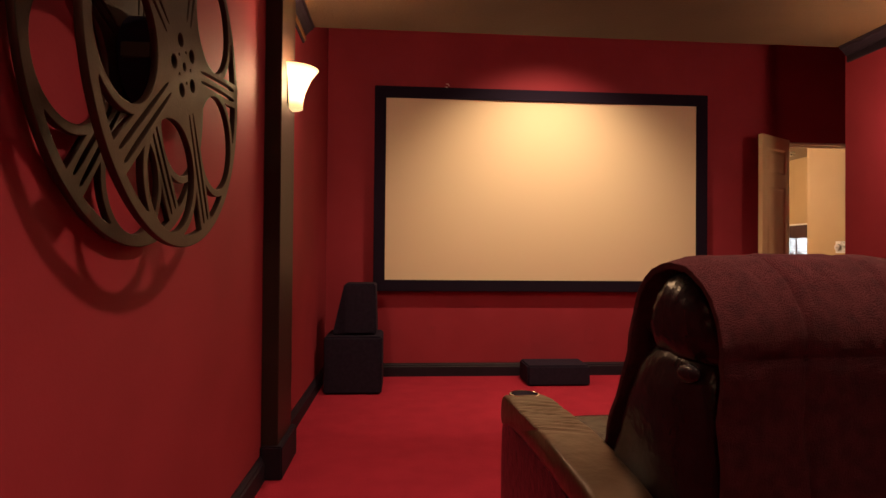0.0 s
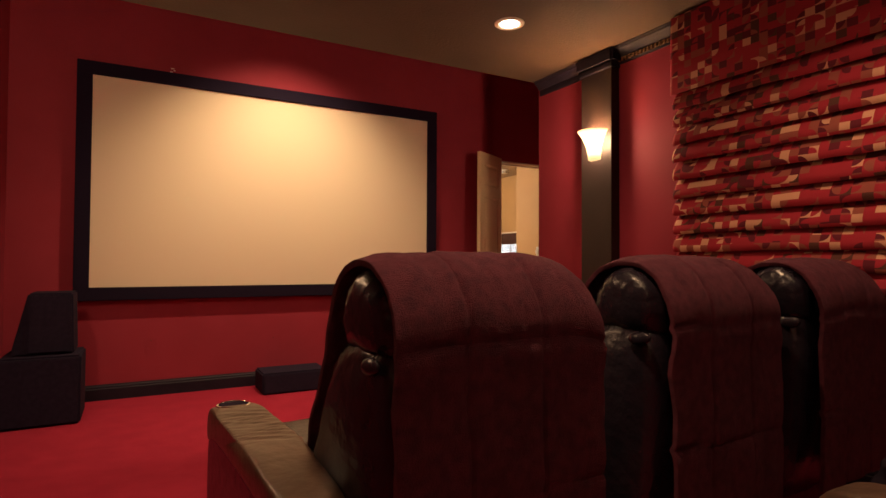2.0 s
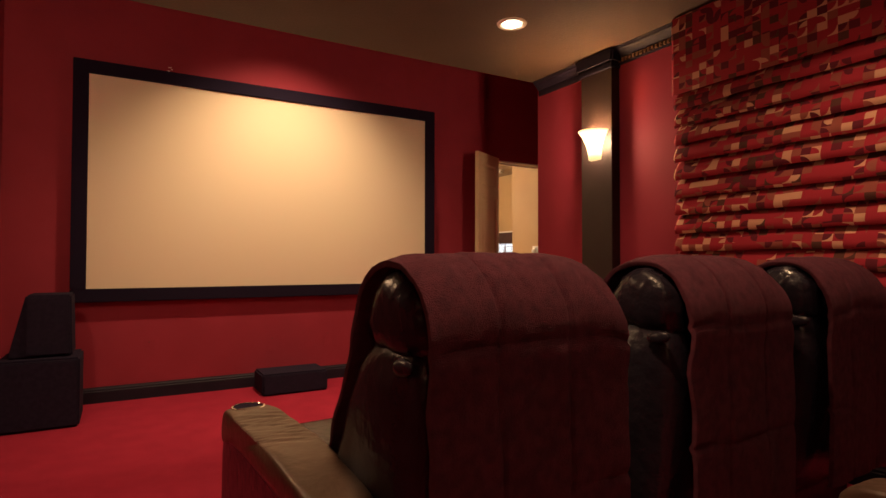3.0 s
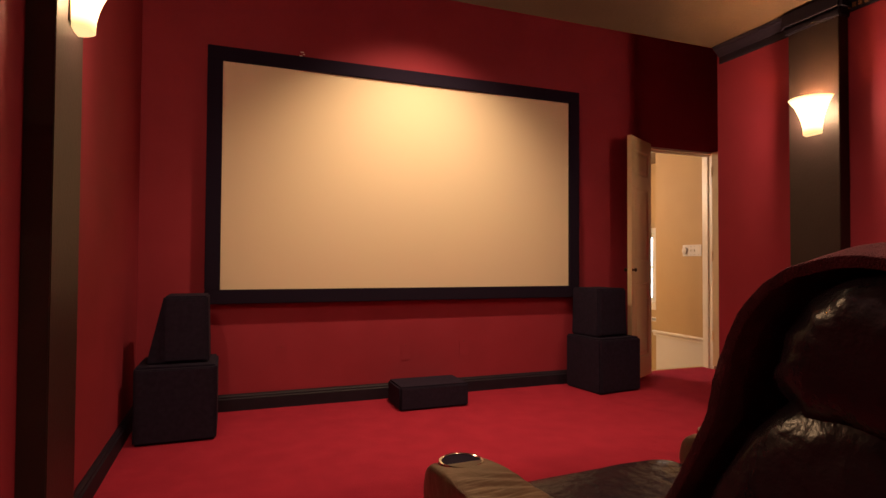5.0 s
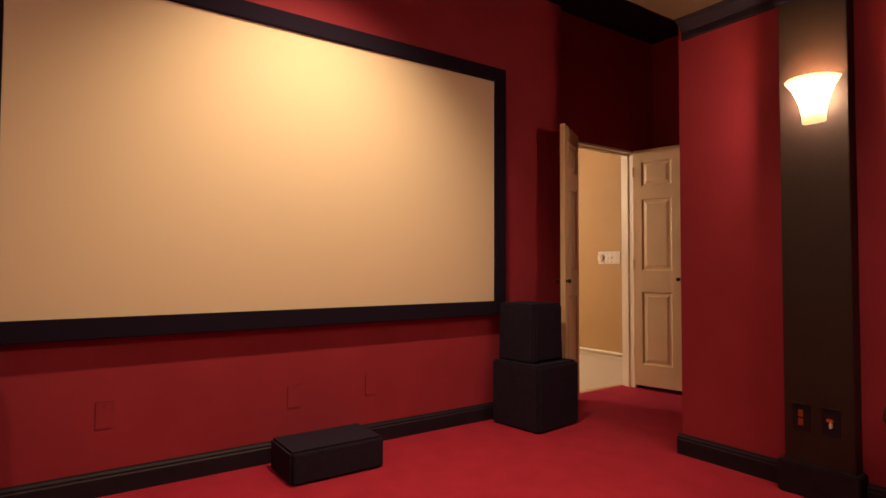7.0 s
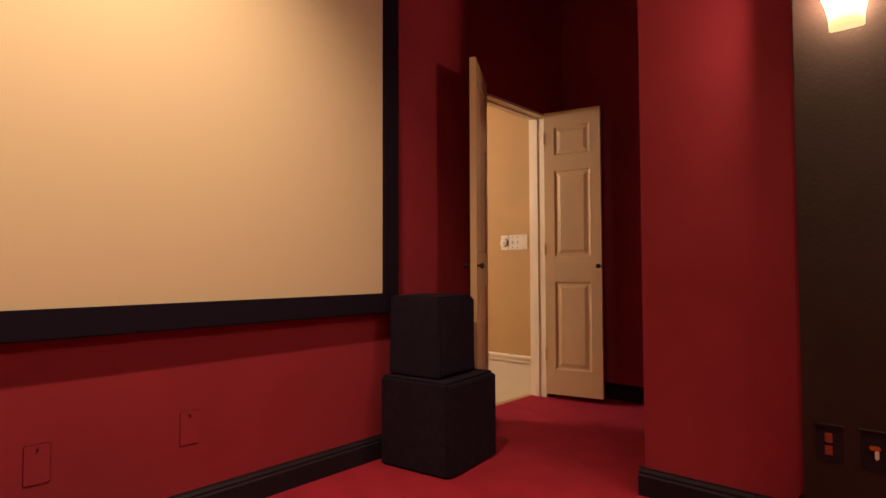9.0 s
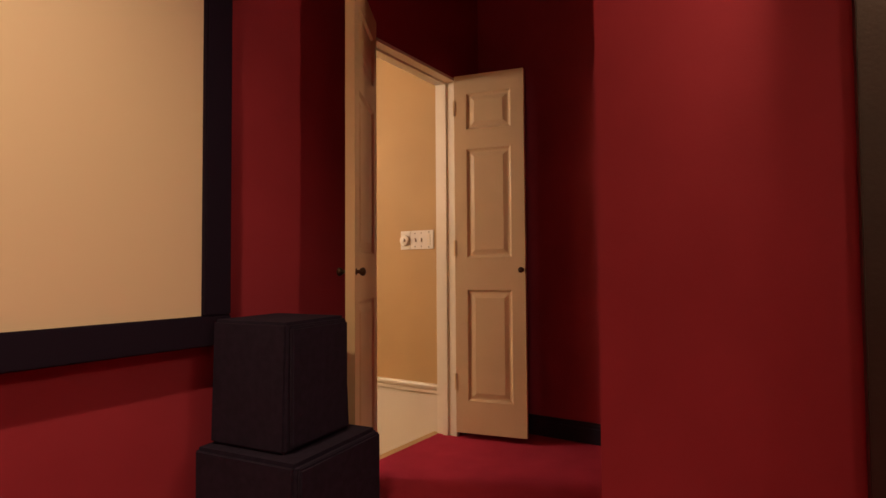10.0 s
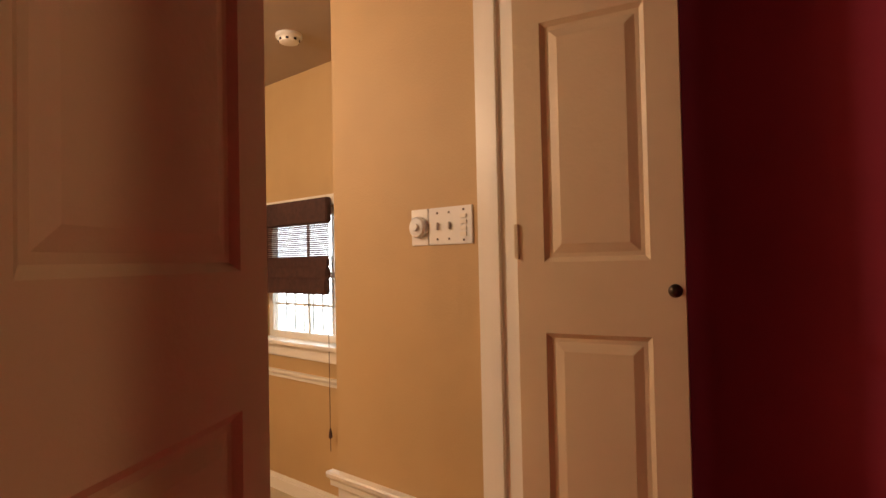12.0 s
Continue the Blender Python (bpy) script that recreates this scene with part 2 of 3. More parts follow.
for a, b, c, d in ((-SX - FW, SX + FW, SZ1, SZ1 + FW), (-SX - FW, SX + FW, SZ0 - FW, SZ0), (-SX - FW, -SX, SZ0, SZ1), (SX, SX + FW, SZ0, SZ1)):
    part("frame_rail", boxes((a, b, -0.065, -0.001, c, d), bevel=0.004), VELVET, screen, "black velvet frame rail")


# ---- loudspeakers ----
def speaker_stack(x, y, turn, side):
    low = thing("subwoofer_cabinet", pose(x, y, FZ, 0, 0, turn), "black square speaker cabinet on the red carpet by the screen", "speaker", "speaker cabinets beside the screen")
    part("cabinet_body", boxes((-0.21, 0.21, -0.19, 0.2, 0.0, 0.42), bevel=0.012), CLOTH, low)
    part("grille", boxes((-0.2, 0.2, -0.205, -0.188, 0.012, 0.408), bevel=0.006), CLOTH, low, "black cloth grille")
    top = thing("loudspeaker", pose(x, y + 0.03, FZ + 0.42, 0, 0, turn), "black tapered loudspeaker standing on a square speaker cabinet", "speaker", "loudspeakers beside the screen")
    e = 1 if side else -1
    m = prism([(0.16 * e, 0.0), (-0.165 * e, 0.0), (-0.155 * e, 0.38), (0.075 * e if not side else 0.135, 0.38)], 0.30, lambda u, v, w: (u, w - 0.14, v))
    bmesh.ops.bevel(m, geom=m.edges[:], offset=0.01, segments=2, affect="EDGES")
    part("cabinet_body", m, CLOTH, top)
    part("grille", boxes((-0.07 if not side else -0.145, 0.145 if not side else 0.125, -0.155, -0.138, 0.015, 0.365), bevel=0.006), CLOTH, top, "black cloth grille")


speaker_stack(0.01, 4.46, 0, 0)
speaker_stack(3.09, 4.635, 7, 1)
centre = thing("centre_speaker", pose(1.60, 4.62, FZ), "low black centre speaker lying on the carpet under the screen", "speaker")
part("cabinet_body", boxes((-0.25, 0.25, -0.14, 0.16, 0.0, 0.16), bevel=0.012), CLOTH, centre)
part("grille", boxes((-0.24, 0.24, -0.152, -0.138, 0.01, 0.15), bevel=0.005), CLOTH, centre, "black cloth grille")


# ---- doors ----
def door_leaf(name, m, label, hinge, W=0.39, flip=1):
    """A narrow three-panel leaf: width along x from the hinge, thickness along y, in its own space."""
    T = 0.035
    leaf = thing(name, m, label, "door", "double doors to the hall")
    s = hinge
    def rx(a, b):
        return (min(a * s, b * s), max(a * s, b * s))
    rows = [(0.19, 0.81), (0.99, 1.605), (1.715, 1.925)]
    x0, x1 = 0.072, W - 0.074
    stiles = [(*rx(0, x0), 0, T, 0.012, 2.03), (*rx(x1, W), 0, T, 0.012, 2.03)]
    z = 0.012
    for a, b in rows:
        stiles.append((*rx(x0, x1), 0, T, z, a))
        z = b
    stiles.append((*rx(x0, x1), 0, T, z, 2.03))
    part("leaf_frame", boxes(*stiles), DOOR, leaf)
    for a, b in rows:
        bm = bmesh.new()
        lo, hi = rx(x0, x1)
        for y, dy in ((0, 1), (T, -1)):
            ring = []
            for inset, depth in ((0, 0.0), (0.012, 0.009), (0.022, 0.009), (0.045, 0.002)):
                ring.append([bm.verts.new((px, y + dy * depth, pz)) for px, pz in ((lo + inset, a + inset), (hi - inset, a + inset), (hi - inset, b - inset), (lo + inset, b - inset))])
            for p, q in zip(ring, ring[1:]):
                for i in range(4):
                    bm.faces.new((p[i], p[(i + 1) % 4], q[(i + 1) % 4], q[i]))
            bm.faces.new(ring[-1])
        part("raised_panel", bm, DOOR, leaf)
    for y, out in ((0.0, -1), (T, 1)):
        bm = revolve([(r * 0.9, h * 0.85) for r, h in [(0.014, 0), (0.014, 0.002), (0.008, 0.005), (0.007, 0.014), (0.013, 0.019), (0.0175, 0.027), (0.0165, 0.035), (0.009, 0.041), (0.003, 0.042)]], 24)
        bmesh.ops.transform(bm, matrix=Matrix.Translation(((W - (0.02 if W > 0.4 else 0.03)) * s, y, 0.92)) @ pose(0, 0, 0, 90 if out < 0 else -90), verts=bm.verts)
        part("door_knob", bm, BRONZE, leaf, "small dark bronze ball knob", 60)
    for z in (0.25, 1.0, 1.8):
        part("hinge", boxes((-0.006, 0.006, -0.006, 0.006, z, z + 0.09), bevel=0.002), DOOR, leaf, "painted hinge knuckle")
    return leaf


def along(x0, y0, x1, y1):
    return math.degrees(math.atan2(y1 - y0, x1 - x0))


door_leaf("door_leaf", pose(3.75, 4.832, 0, 0, 0, along(3.75, 4.832, 3.335, 4.592)) @ Matrix.Translation((0, -0.035, 0)), "cream painted narrow panelled door leaf, standing open", 1, 0.465)
door_leaf("door_leaf", pose(4.540, 4.915, 0, 0, 0, along(4.540, 4.915, 4.630, 4.515)), "cream painted narrow panelled door leaf folded back by the red wall", 1, 0.402)
structure("door_frame", boxes((DX0 - 0.0, DX0 + 0.02, NY2 - 0.004, NB + 0.006, FZ, DZ), (DX1 - 0.028, DX1 + 0.0, NY2 - 0.004, NB + 0.006, FZ, DZ), (DX0, DX1, NY2 - 0.004, NB + 0.006, DZ - 0.02, DZ - 0.002), bevel=0.002), WHITE, "white painted door frame and jambs")
structure("door_stop", boxes((DX1 - 0.04, DX1 - 0.028, NY2 + 0.05, NY2 + 0.085, FZ, DZ - 0.02), (DX0 + 0.02, DX1 - 0.04, NY2 + 0.05, NY2 + 0.085, DZ - 0.032, DZ - 0.02), bevel=0.002), WHITE, "white painted door stop")

# ---- hall beyond the doors ----
HZ, HC = -0.61, 2.32
NIBX, NIBY = 4.605, 5.74
structure("hall_floor", boxes((2.6, 7.2, NB, 10.5, HZ - 0.1, HZ)), HALLFLOOR, "tan carpet on the lower hall floor")
structure("hall_ceiling", boxes((2.6, 7.2, NB, 10.5, HC, HC + 0.1)), HALLCEIL, "dull beige painted hall ceiling")
structure("hall_wall_south", boxes((2.6, DX0, NB, NB + 0.05, HZ, HC), (DX0, NIBX, NB, NB + 0.05, 2.06, HC), (DX0, NIBX, NB, NB + 0.05, HZ, FZ - 0.003)), TAN, "tan painted hall wall round the doorway")
RAIL = 0.22
structure("hall_wall_near", boxes((NIBX, NIBX + 0.12, NB, NIBY, RAIL, HC)), TAN, "tan painted short hall wall above the chair rail")
structure("hall_wall_near_lower", boxes((NIBX, NIBX + 0.12, NB, NIBY, HZ, RAIL)), TANLOW, "pale lower hall wall below the chair rail")
FX, WY0, WY1, WZ0, WZ1 = 5.62, 6.93, 7.88, 0.46, 1.38
structure("hall_wall_far", boxes((FX, FX + 0.15, NIBY, WY0, HZ, HC), (FX, FX + 0.15, WY1, 10.5, HZ, HC), (FX, FX + 0.15, WY0, WY1, HZ, WZ0), (FX, FX + 0.15, WY0, WY1, WZ1, HC)), TAN, "tan painted far wall with a window")
structure("hall_wall_end", boxes((2.6, FX, 10.4, 10.5, HZ, HC)), TAN, "tan painted end wall of the hall")
structure("hall_wall_west", boxes((2.5, 2.6, NB, 10.5, HZ, HC)), TAN, "tan painted side wall of the hall")
structure("hall_wall_recess", boxes((NIBX + 0.12, FX, 5.54, NIBY, HZ, HC)), TAN, "tan painted return wall")


def chair_rail(name, x, y0, y1, z):
    profile = [(0, -0.055), (0.012, -0.055), (0.014, -0.035), (0.03, -0.02), (0.034, -0.006), (0.03, 0), (0, 0)]
    structure(name, prism(profile, y1 - y0, lambda u, v, w: (x - u, y0 + w, z + v)), WHITE, "white moulded chair rail")


chair_rail("chair_rail", NIBX, NB, NIBY + 0.03, RAIL + 0.03)
chair_rail("chair_rail", FX, NIBY, 10.4, RAIL + 0.03)
baseboard("hall_baseboard", FX, NIBY, FX, 10.4, (-1, 0), WHITE, 0.11, 0.018, HZ)

# ---- hall details ----
window = tagged(structure("window_1", boxes((FX - 0.02, FX + 0.0, WY0 - 0.07, WY0, WZ0 - 0.02, WZ1 + 0.07), (FX - 0.02, FX + 0.0, WY1, WY1 + 0.07, WZ0 - 0.02, WZ1 + 0.07), (FX - 0.02, FX, WY0, WY1, WZ1, WZ1 + 0.07), bevel=0.004), WHITE, "white trimmed hall window with a divided sash"))
part("window_sill", boxes((FX - 0.06, FX + 0.10, WY0 - 0.1, WY1 + 0.1, WZ0 - 0.025, WZ0 + 0.003), (FX - 0.022, FX, WY0 - 0.07, WY1 + 0.07, WZ0 - 0.11, WZ0 - 0.025), bevel=0.005), WHITE, window)
part("window_frame", boxes((FX + 0.08, FX + 0.13, WY0, WY0 + 0.05, WZ0, WZ1), (FX + 0.08, FX + 0.13, WY1 - 0.05, WY1, WZ0, WZ1), (FX + 0.08, FX + 0.13, WY0 + 0.05, WY1 - 0.05, WZ0, WZ0 + 0.05), (FX + 0.08, FX + 0.13, WY0 + 0.05, WY1 - 0.05, WZ1 - 0.05, WZ1), (FX + 0.08, FX + 0.125, WY0 + 0.05, WY1 - 0.05, 0.90, 0.94)), WHITE, window)
for yy in (7.42, 7.14):
    part("glazing_bar", boxes((FX + 0.1, FX + 0.118, yy - 0.009, yy + 0.009, WZ0 + 0.05, WZ1 - 0.05)), WHITE, window)
part("glazing_bar", boxes((FX + 0.1, FX + 0.118, WY0 + 0.05, WY1 - 0.05, 0.70, 0.715)), WHITE, window)
glass_mat = bpy.data.materials.new("window_glass")
glass_mat.use_nodes = True
gb = glass_mat.node_tree.nodes["Principled BSDF"]
gb.inputs["Transmission Weight"].default_value, gb.inputs["Roughness"].default_value, gb.inputs["IOR"].default_value = 1.0, 0.0, 1.45
pane = part("pane", boxes((FX + 0.108, FX + 0.112, WY0 + 0.05, WY1 - 0.05, WZ0 + 0.05, WZ1 - 0.05)), glass_mat, window)
pane.visible_shadow = False

outside = glow("bright_overcast_distance", (0.90, 0.96, 1.0), 4.0)
structure("backdrop", boxes((FX + 6.0, FX + 6.05, 2.0, 22.0, -4.0, 9.0)), outside, "bright pale daylight distance outside the window")
fence = thing("garden_fence", pose(FX + 4.5, 12.2, 0), "pale garden fence seen through the hall window", "fence")
for k in range(16):
    part("fence_post", boxes((-0.03, 0.03, -2.0 + k * 0.3, -1.95 + k * 0.3, -1.6, 1.15)), PLASTIC, fence)
structure("ground", boxes((FX + 0.2, FX + 6.0, 2.0, 22.0, -1.7, -1.6)), HALLFLOOR, "pale ground outside the window")

shade = thing("woven_wood_shade", pose(FX, 7.43, 0), "dark woven wood shade half lowered over the hall window", "window shade")
hw = 0.445
part("valance", boxes((-0.075, -0.03, -hw, hw, 1.265, 1.425), bevel=0.006), BAMBOO, shade, "dark woven valance")
bm = bmesh.new()
for k in range(18):
    z = 1.045 + k * 0.0135
    bmesh.ops.create_cube(bm, size=1, matrix=Matrix.Translation((-0.052 + 0.003 * math.sin(k * 2.1), 0, z)) @ Matrix.Diagonal((0.004, 2 * hw, 0.0105 if k % 3 else 0.012, 1)))
part("slat_weave", bm, BAMBOO, shade, "open woven slats letting daylight through")
part("lower_folds", boxes((-0.09, -0.045, -hw, hw, 0.80, 0.90), (-0.08, -0.04, -hw, hw, 0.90, 0.975), (-0.07, -0.045, -hw, hw, 0.975, 1.04), bevel=0.008), BAMBOO, shade, "stacked dark woven folds")
part("pull_cord", boxes((-0.052, -0.049, -hw + 0.02, -hw + 0.023, -0.06, 0.9)), BAMBOO, shade, "thin pull cord")
part("cord_tassel", revolve([(0.002, -0.20), (0.003, -0.12), (0.013, -0.11), (0.010, -0.08), (0.003, -0.05)], 10), BAMBOO, shade, "small wooden tassel").location = (-0.05, -hw + 0.021, 0)

smoke = thing("smoke_detector", pose(5.19, 6.843, HC), "round white smoke detector on the hall ceiling", "smoke detector")
part("housing", revolve([(0.075, 0.0), (0.075, -0.018), (0.062, -0.026), (0.055, -0.045), (0.03, -0.052), (0.004, -0.052)], 28), PLASTIC, smoke, "", 30)
for k in range(8):
    c = 2 * math.pi * k / 8
    bm = boxes((-0.008, 0.008, -0.003, 0.003, -0.006, 0.006))
    bmesh.ops.transform(bm, matrix=Matrix.Translation((0.058 * math.cos(c), 0.058 * math.sin(c), -0.036)) @ pose(0, 0, 0, 0, 0, math.degrees(c) + 90), verts=bm.verts)
    part("vent_slot", bm, BLACK, smoke)

plate = thing("switch_plate", pose(NIBX, 5.226, 1.105), "white multi-switch plate with a round dial on the tan wall", "light switch")
part("plate", boxes((-0.006, 0, -0.122, 0.048, -0.057, 0.057), bevel=0.002), PLASTIC, plate)
part("dial_plate", boxes((-0.006, 0, 0.05, 0.122, -0.057, 0.057), bevel=0.002), PLASTIC, plate)
bm = revolve([(0.034, 0), (0.034, 0.012), (0.028, 0.018), (0.012, 0.019), (0.011, 0.026), (0.003, 0.027)], 28)
bmesh.ops.transform(bm, matrix=Matrix.Translation((-0.006, 0.086, 0)) @ pose(0, 0, 0, 0, -90), verts=bm.verts)
part("dial", bm, PLASTIC, plate, "round white dial", 30)
for y in (0.012, -0.034):
    part("toggle", boxes((-0.016, -0.006, y - 0.006, y + 0.006, -0.011, 0.011), bevel=0.002), PLASTIC, plate)
for k in range(4):
    part("push_button", boxes((-0.010, -0.006, -0.102, -0.078, -0.034 + k * 0.018, -0.022 + k * 0.018), bevel=0.001), WHITE, plate, "small grey push button")
for y, z in ((0.012, 0.04), (-0.034, 0.04), (-0.09, 0.045), (0.012, -0.04), (-0.034, -0.04), (-0.09, -0.045)):
    part("screw", boxes((-0.0075, -0.006, y - 0.003, y + 0.003, z - 0.003, z + 0.003)), BRONZE, plate)

# ---- outlets ----
for y, kind in ((3.07, 0), (2.95, 1)):
    o = thing("wall_outlet", pose(RX - 0.075, y, 0.33), "black outlet plate with a brass plug on the pilaster" if kind else "black outlet plate with a red-brown socket on the pilaster", "outlet")
    part("plate", boxes((-0.006, 0, -0.036, 0.036, -0.058, 0.058), bevel=0.002), BLACK, o)
    part("cover_lip", boxes((-0.014, 0, -0.04, 0.04, 0.06, 0.064)), REELM, o, "thin grey metal lip")
    if kind:
        part("socket", boxes((-0.02, -0.006, -0.014, 0.014, 0.004, 0.018), bevel=0.003), GOLD, o, "brass plug")
        part("plug_cap", boxes((-0.03, -0.006, -0.010, 0.000, -0.022, 0.004), bevel=0.003), PLASTIC, o, "white cable end")
    else:
        for z in (-0.02, 0.02):
            part("socket", boxes((-0.01, -0.006, -0.012, 0.012, z - 0.017, z + 0.017), bevel=0.004), TERRA, o, "red-brown socket")

for x, z in ((0.617, 0.335), (1.51, 0.305), (1.98, 0.318)):
    w = thing("cable_plate", pose(x, NY, z), "red painted blank plate on the wall below the screen", "wall plate")
    part("plate", boxes((-0.036, 0.036, -0.0035, 0, -0.062, 0.062), bevel=0.002), RED, w)
    part("screw", boxes((-0.004, 0.004, -0.008, -0.006, 0.045, 0.049)), BRONZE, w)

sticker = thing("frame_sticker", pose(0.73, NY - 0.05, SZ1 + FW), "tiny white maker's mark on top of the screen frame", "sticker")
for k, (a, b) in enumerate(((0, 0.018), (0.024, 0.036), (0.006, 0.03))):
    part("bar", boxes((a - 0.018, b - 0.018, 0, 0.003, 0.004 + k * 0.013, 0.010 + k * 0.013)), PLASTIC, sticker)

# ---- ceiling lights ----
for x, y in ((2.45, 2.885), (0.62, 2.885), (0.85, 0.45), (2.40, 0.45)):
    d = thing("downlight", pose(x, y, CZ), "lit round recessed downlight in the dark ceiling", "ceiling light", "recessed downlights")
    part("trim_ring", revolve([(0.062, 0.0), (0.062, -0.003), (0.070, -0.009), (0.088, -0.006), (0.090, 0.0)], 36), WHITE, d, "round white trim ring", 30)
    part("lamp_face", revolve([(0.058, -0.004), (0.03, -0.010), (0.004, -0.011)], 28), BULB, d, "glowing lamp face", 60)


# ---- sconces ----
def sconce(x, y, z, out):
    ob = thing("wall_sconce", pose(x, y, z), "lit flared frosted glass wall sconce on a dark pilaster", "wall lamp", "wall sconces")
    bm = revolve([(0.042, -0.108), (0.048, -0.105), (0.050, -0.05), (0.066, 0.0), (0.086, 0.05), (0.113, 0.088), (0.110, 0.088), (0.082, 0.05), (0.062, 0.0), (0.044, -0.098), (0.004, -0.101)], 36)
    for v in bm.verts:
        v.co.x = out * 0.012 + v.co.x * (0.08 if v.co.x * out < 0 else 1.15)
    glass = part("glass_shade", bm, SHADE, ob, "glowing frosted glass shade", 60)
    glass.visible_shadow = False
    lo, hi = sorted((0, out * 0.006))
    part("back_plate", boxes((lo, hi, -0.035, 0.035, -0.085, 0.06), bevel=0.002), BRONZE, ob, "dark bronze back plate")
    return ob


sconce(LX + 0.075, 2.905, 1.80, 1)
sconce(RX - 0.075, 2.99, 1.785, -1)

# ---- film reel ----
reel = thing("film_reel", pose(LX, 1.47, 1.42), "large decorative metal film reel mounted on the red wall", "wall decoration")


def annulus(r0, r1, y, z, t, steps):
    bm = bmesh.new()
    rings = []
    for r, x in ((r0, -t), (r0, t), (r1, t), (r1, -t)):
        rings.append([bm.verts.new((x, y + r * math.cos(2 * math.pi * i / steps), z + r * math.sin(2 * math.pi * i / steps))) for i in range(steps)])
    for k in range(4):
        p, q = rings[k], rings[(k + 1) % 4]
        for i in range(steps):
            bm.faces.new((p[i], p[(i + 1) % steps], q[(i + 1) % steps], q[i]))
    return bm


def round_off(pts, times=2):
    """Cuts the corners of a closed outline."""
    for _ in range(times):
        out = []
        for i, p in enumerate(pts):
            q = pts[(i + 1) % len(pts)]
            out += [(p[0] * 0.8 + q[0] * 0.2, p[1] * 0.8 + q[1] * 0.2), (p[0] * 0.2 + q[0] * 0.8, p[1] * 0.2 + q[1] * 0.8)]
        pts = out
    return pts


def cut_plate(outlines, half, soft):
    """A flat plate across x: the first outline with the others cut out of it."""
    curve = bpy.data.curves.new("plate", "CURVE")
    curve.dimensions, curve.fill_mode = "2D", "BOTH"
    curve.extrude, curve.bevel_depth, curve.bevel_resolution = half - soft, soft, 1
    for pts in outlines:
        sp = curve.splines.new("POLY")
        sp.points.add(len(pts) - 1)
        for p, (u, v) in zip(sp.points, pts):
            p.co = (u, v, 0, 1)
        sp.use_cyclic_u = True
    ob = bpy.data.objects.new("plate", curve)
    me = bpy.data.meshes.new_from_object(ob)
    bpy.data.objects.remove(ob)
    bm = bmesh.new()
    bm.from_mesh(me)
    bpy.data.meshes.remove(me)
    bmesh.ops.remove_doubles(bm, verts=bm.verts, dist=0.00005)
    bmesh.ops.transform(bm, matrix=Matrix(((0, 0, 1, 0), (1, 0, 0, 0), (0, 1, 0, 0), (0, 0, 0, 1))), verts=bm.verts)
    return bm


def circle(r, u=0.0, v=0.0, steps=48):
    return [(u + r * math.cos(2 * math.pi * i / steps), v + r * math.sin(2 * math.pi * i / steps)) for i in range(steps)]


R = 0.41
for x, turn in ((0.022, 9), (0.122, 0)):
    cuts = [circle(R, steps=128), circle(0.011, steps=20)]
    for k in range(5):
        c = radians(72 * k + 42 + turn)
        s = c + radians(36)
        cuts.append(circle(0.124, 0.262 * math.cos(c), 0.262 * math.sin(c), 64))
        cuts.append(circle(0.017, 0.058 * math.cos(c), 0.058 * math.sin(c), 24))
        cuts.append(circle(0.005, 0.036 * math.cos(s), 0.036 * math.sin(s), 12))
        shapes = []
        for side in (-1, 1):
            shapes.append(round_off([(0.105, side * 0.006), (0.105, side * 0.0175), (0.378, side * 0.0225), (0.378, side * 0.006)], 2))
            arc = [(0.212 + 0.141 * math.cos(radians(a)), side * (0.154 - 0.141 * math.sin(radians(a)))) for a in range(60, 1, -8)]
            rim = [(0.387 * math.cos(radians(a)), side * 0.387 * math.sin(radians(a))) for a in (21, 17, 13, 9, 5)]
            shapes.append(arc + rim)
        for shape in shapes:
            cuts.append([(a * math.cos(s) - b * math.sin(s), a * math.sin(s) + b * math.cos(s)) for a, b in shape])
    plate_ob = part("reel_flange", cut_plate(cuts, 0.0075, 0.0015), REELM, reel, "cut-out metal flange with round openings and slotted spokes")
    plate_ob.location = (x, 0, 0)
bm = annulus(0.004, 0.105, 0, 0, 0.040, 40)
part("core", bm, VELVET, reel, "black round core").location = (0.072, 0, 0)
part("core_plate", boxes((0.042, 0.102, -0.113, -0.104, -0.018, 0.014), bevel=0.002), REELM, reel, "small metal label plate")
part("wall_spindle", boxes((0.0, 0.03, -0.03, 0.03, -0.03, 0.03), bevel=0.01), BLACK, reel)

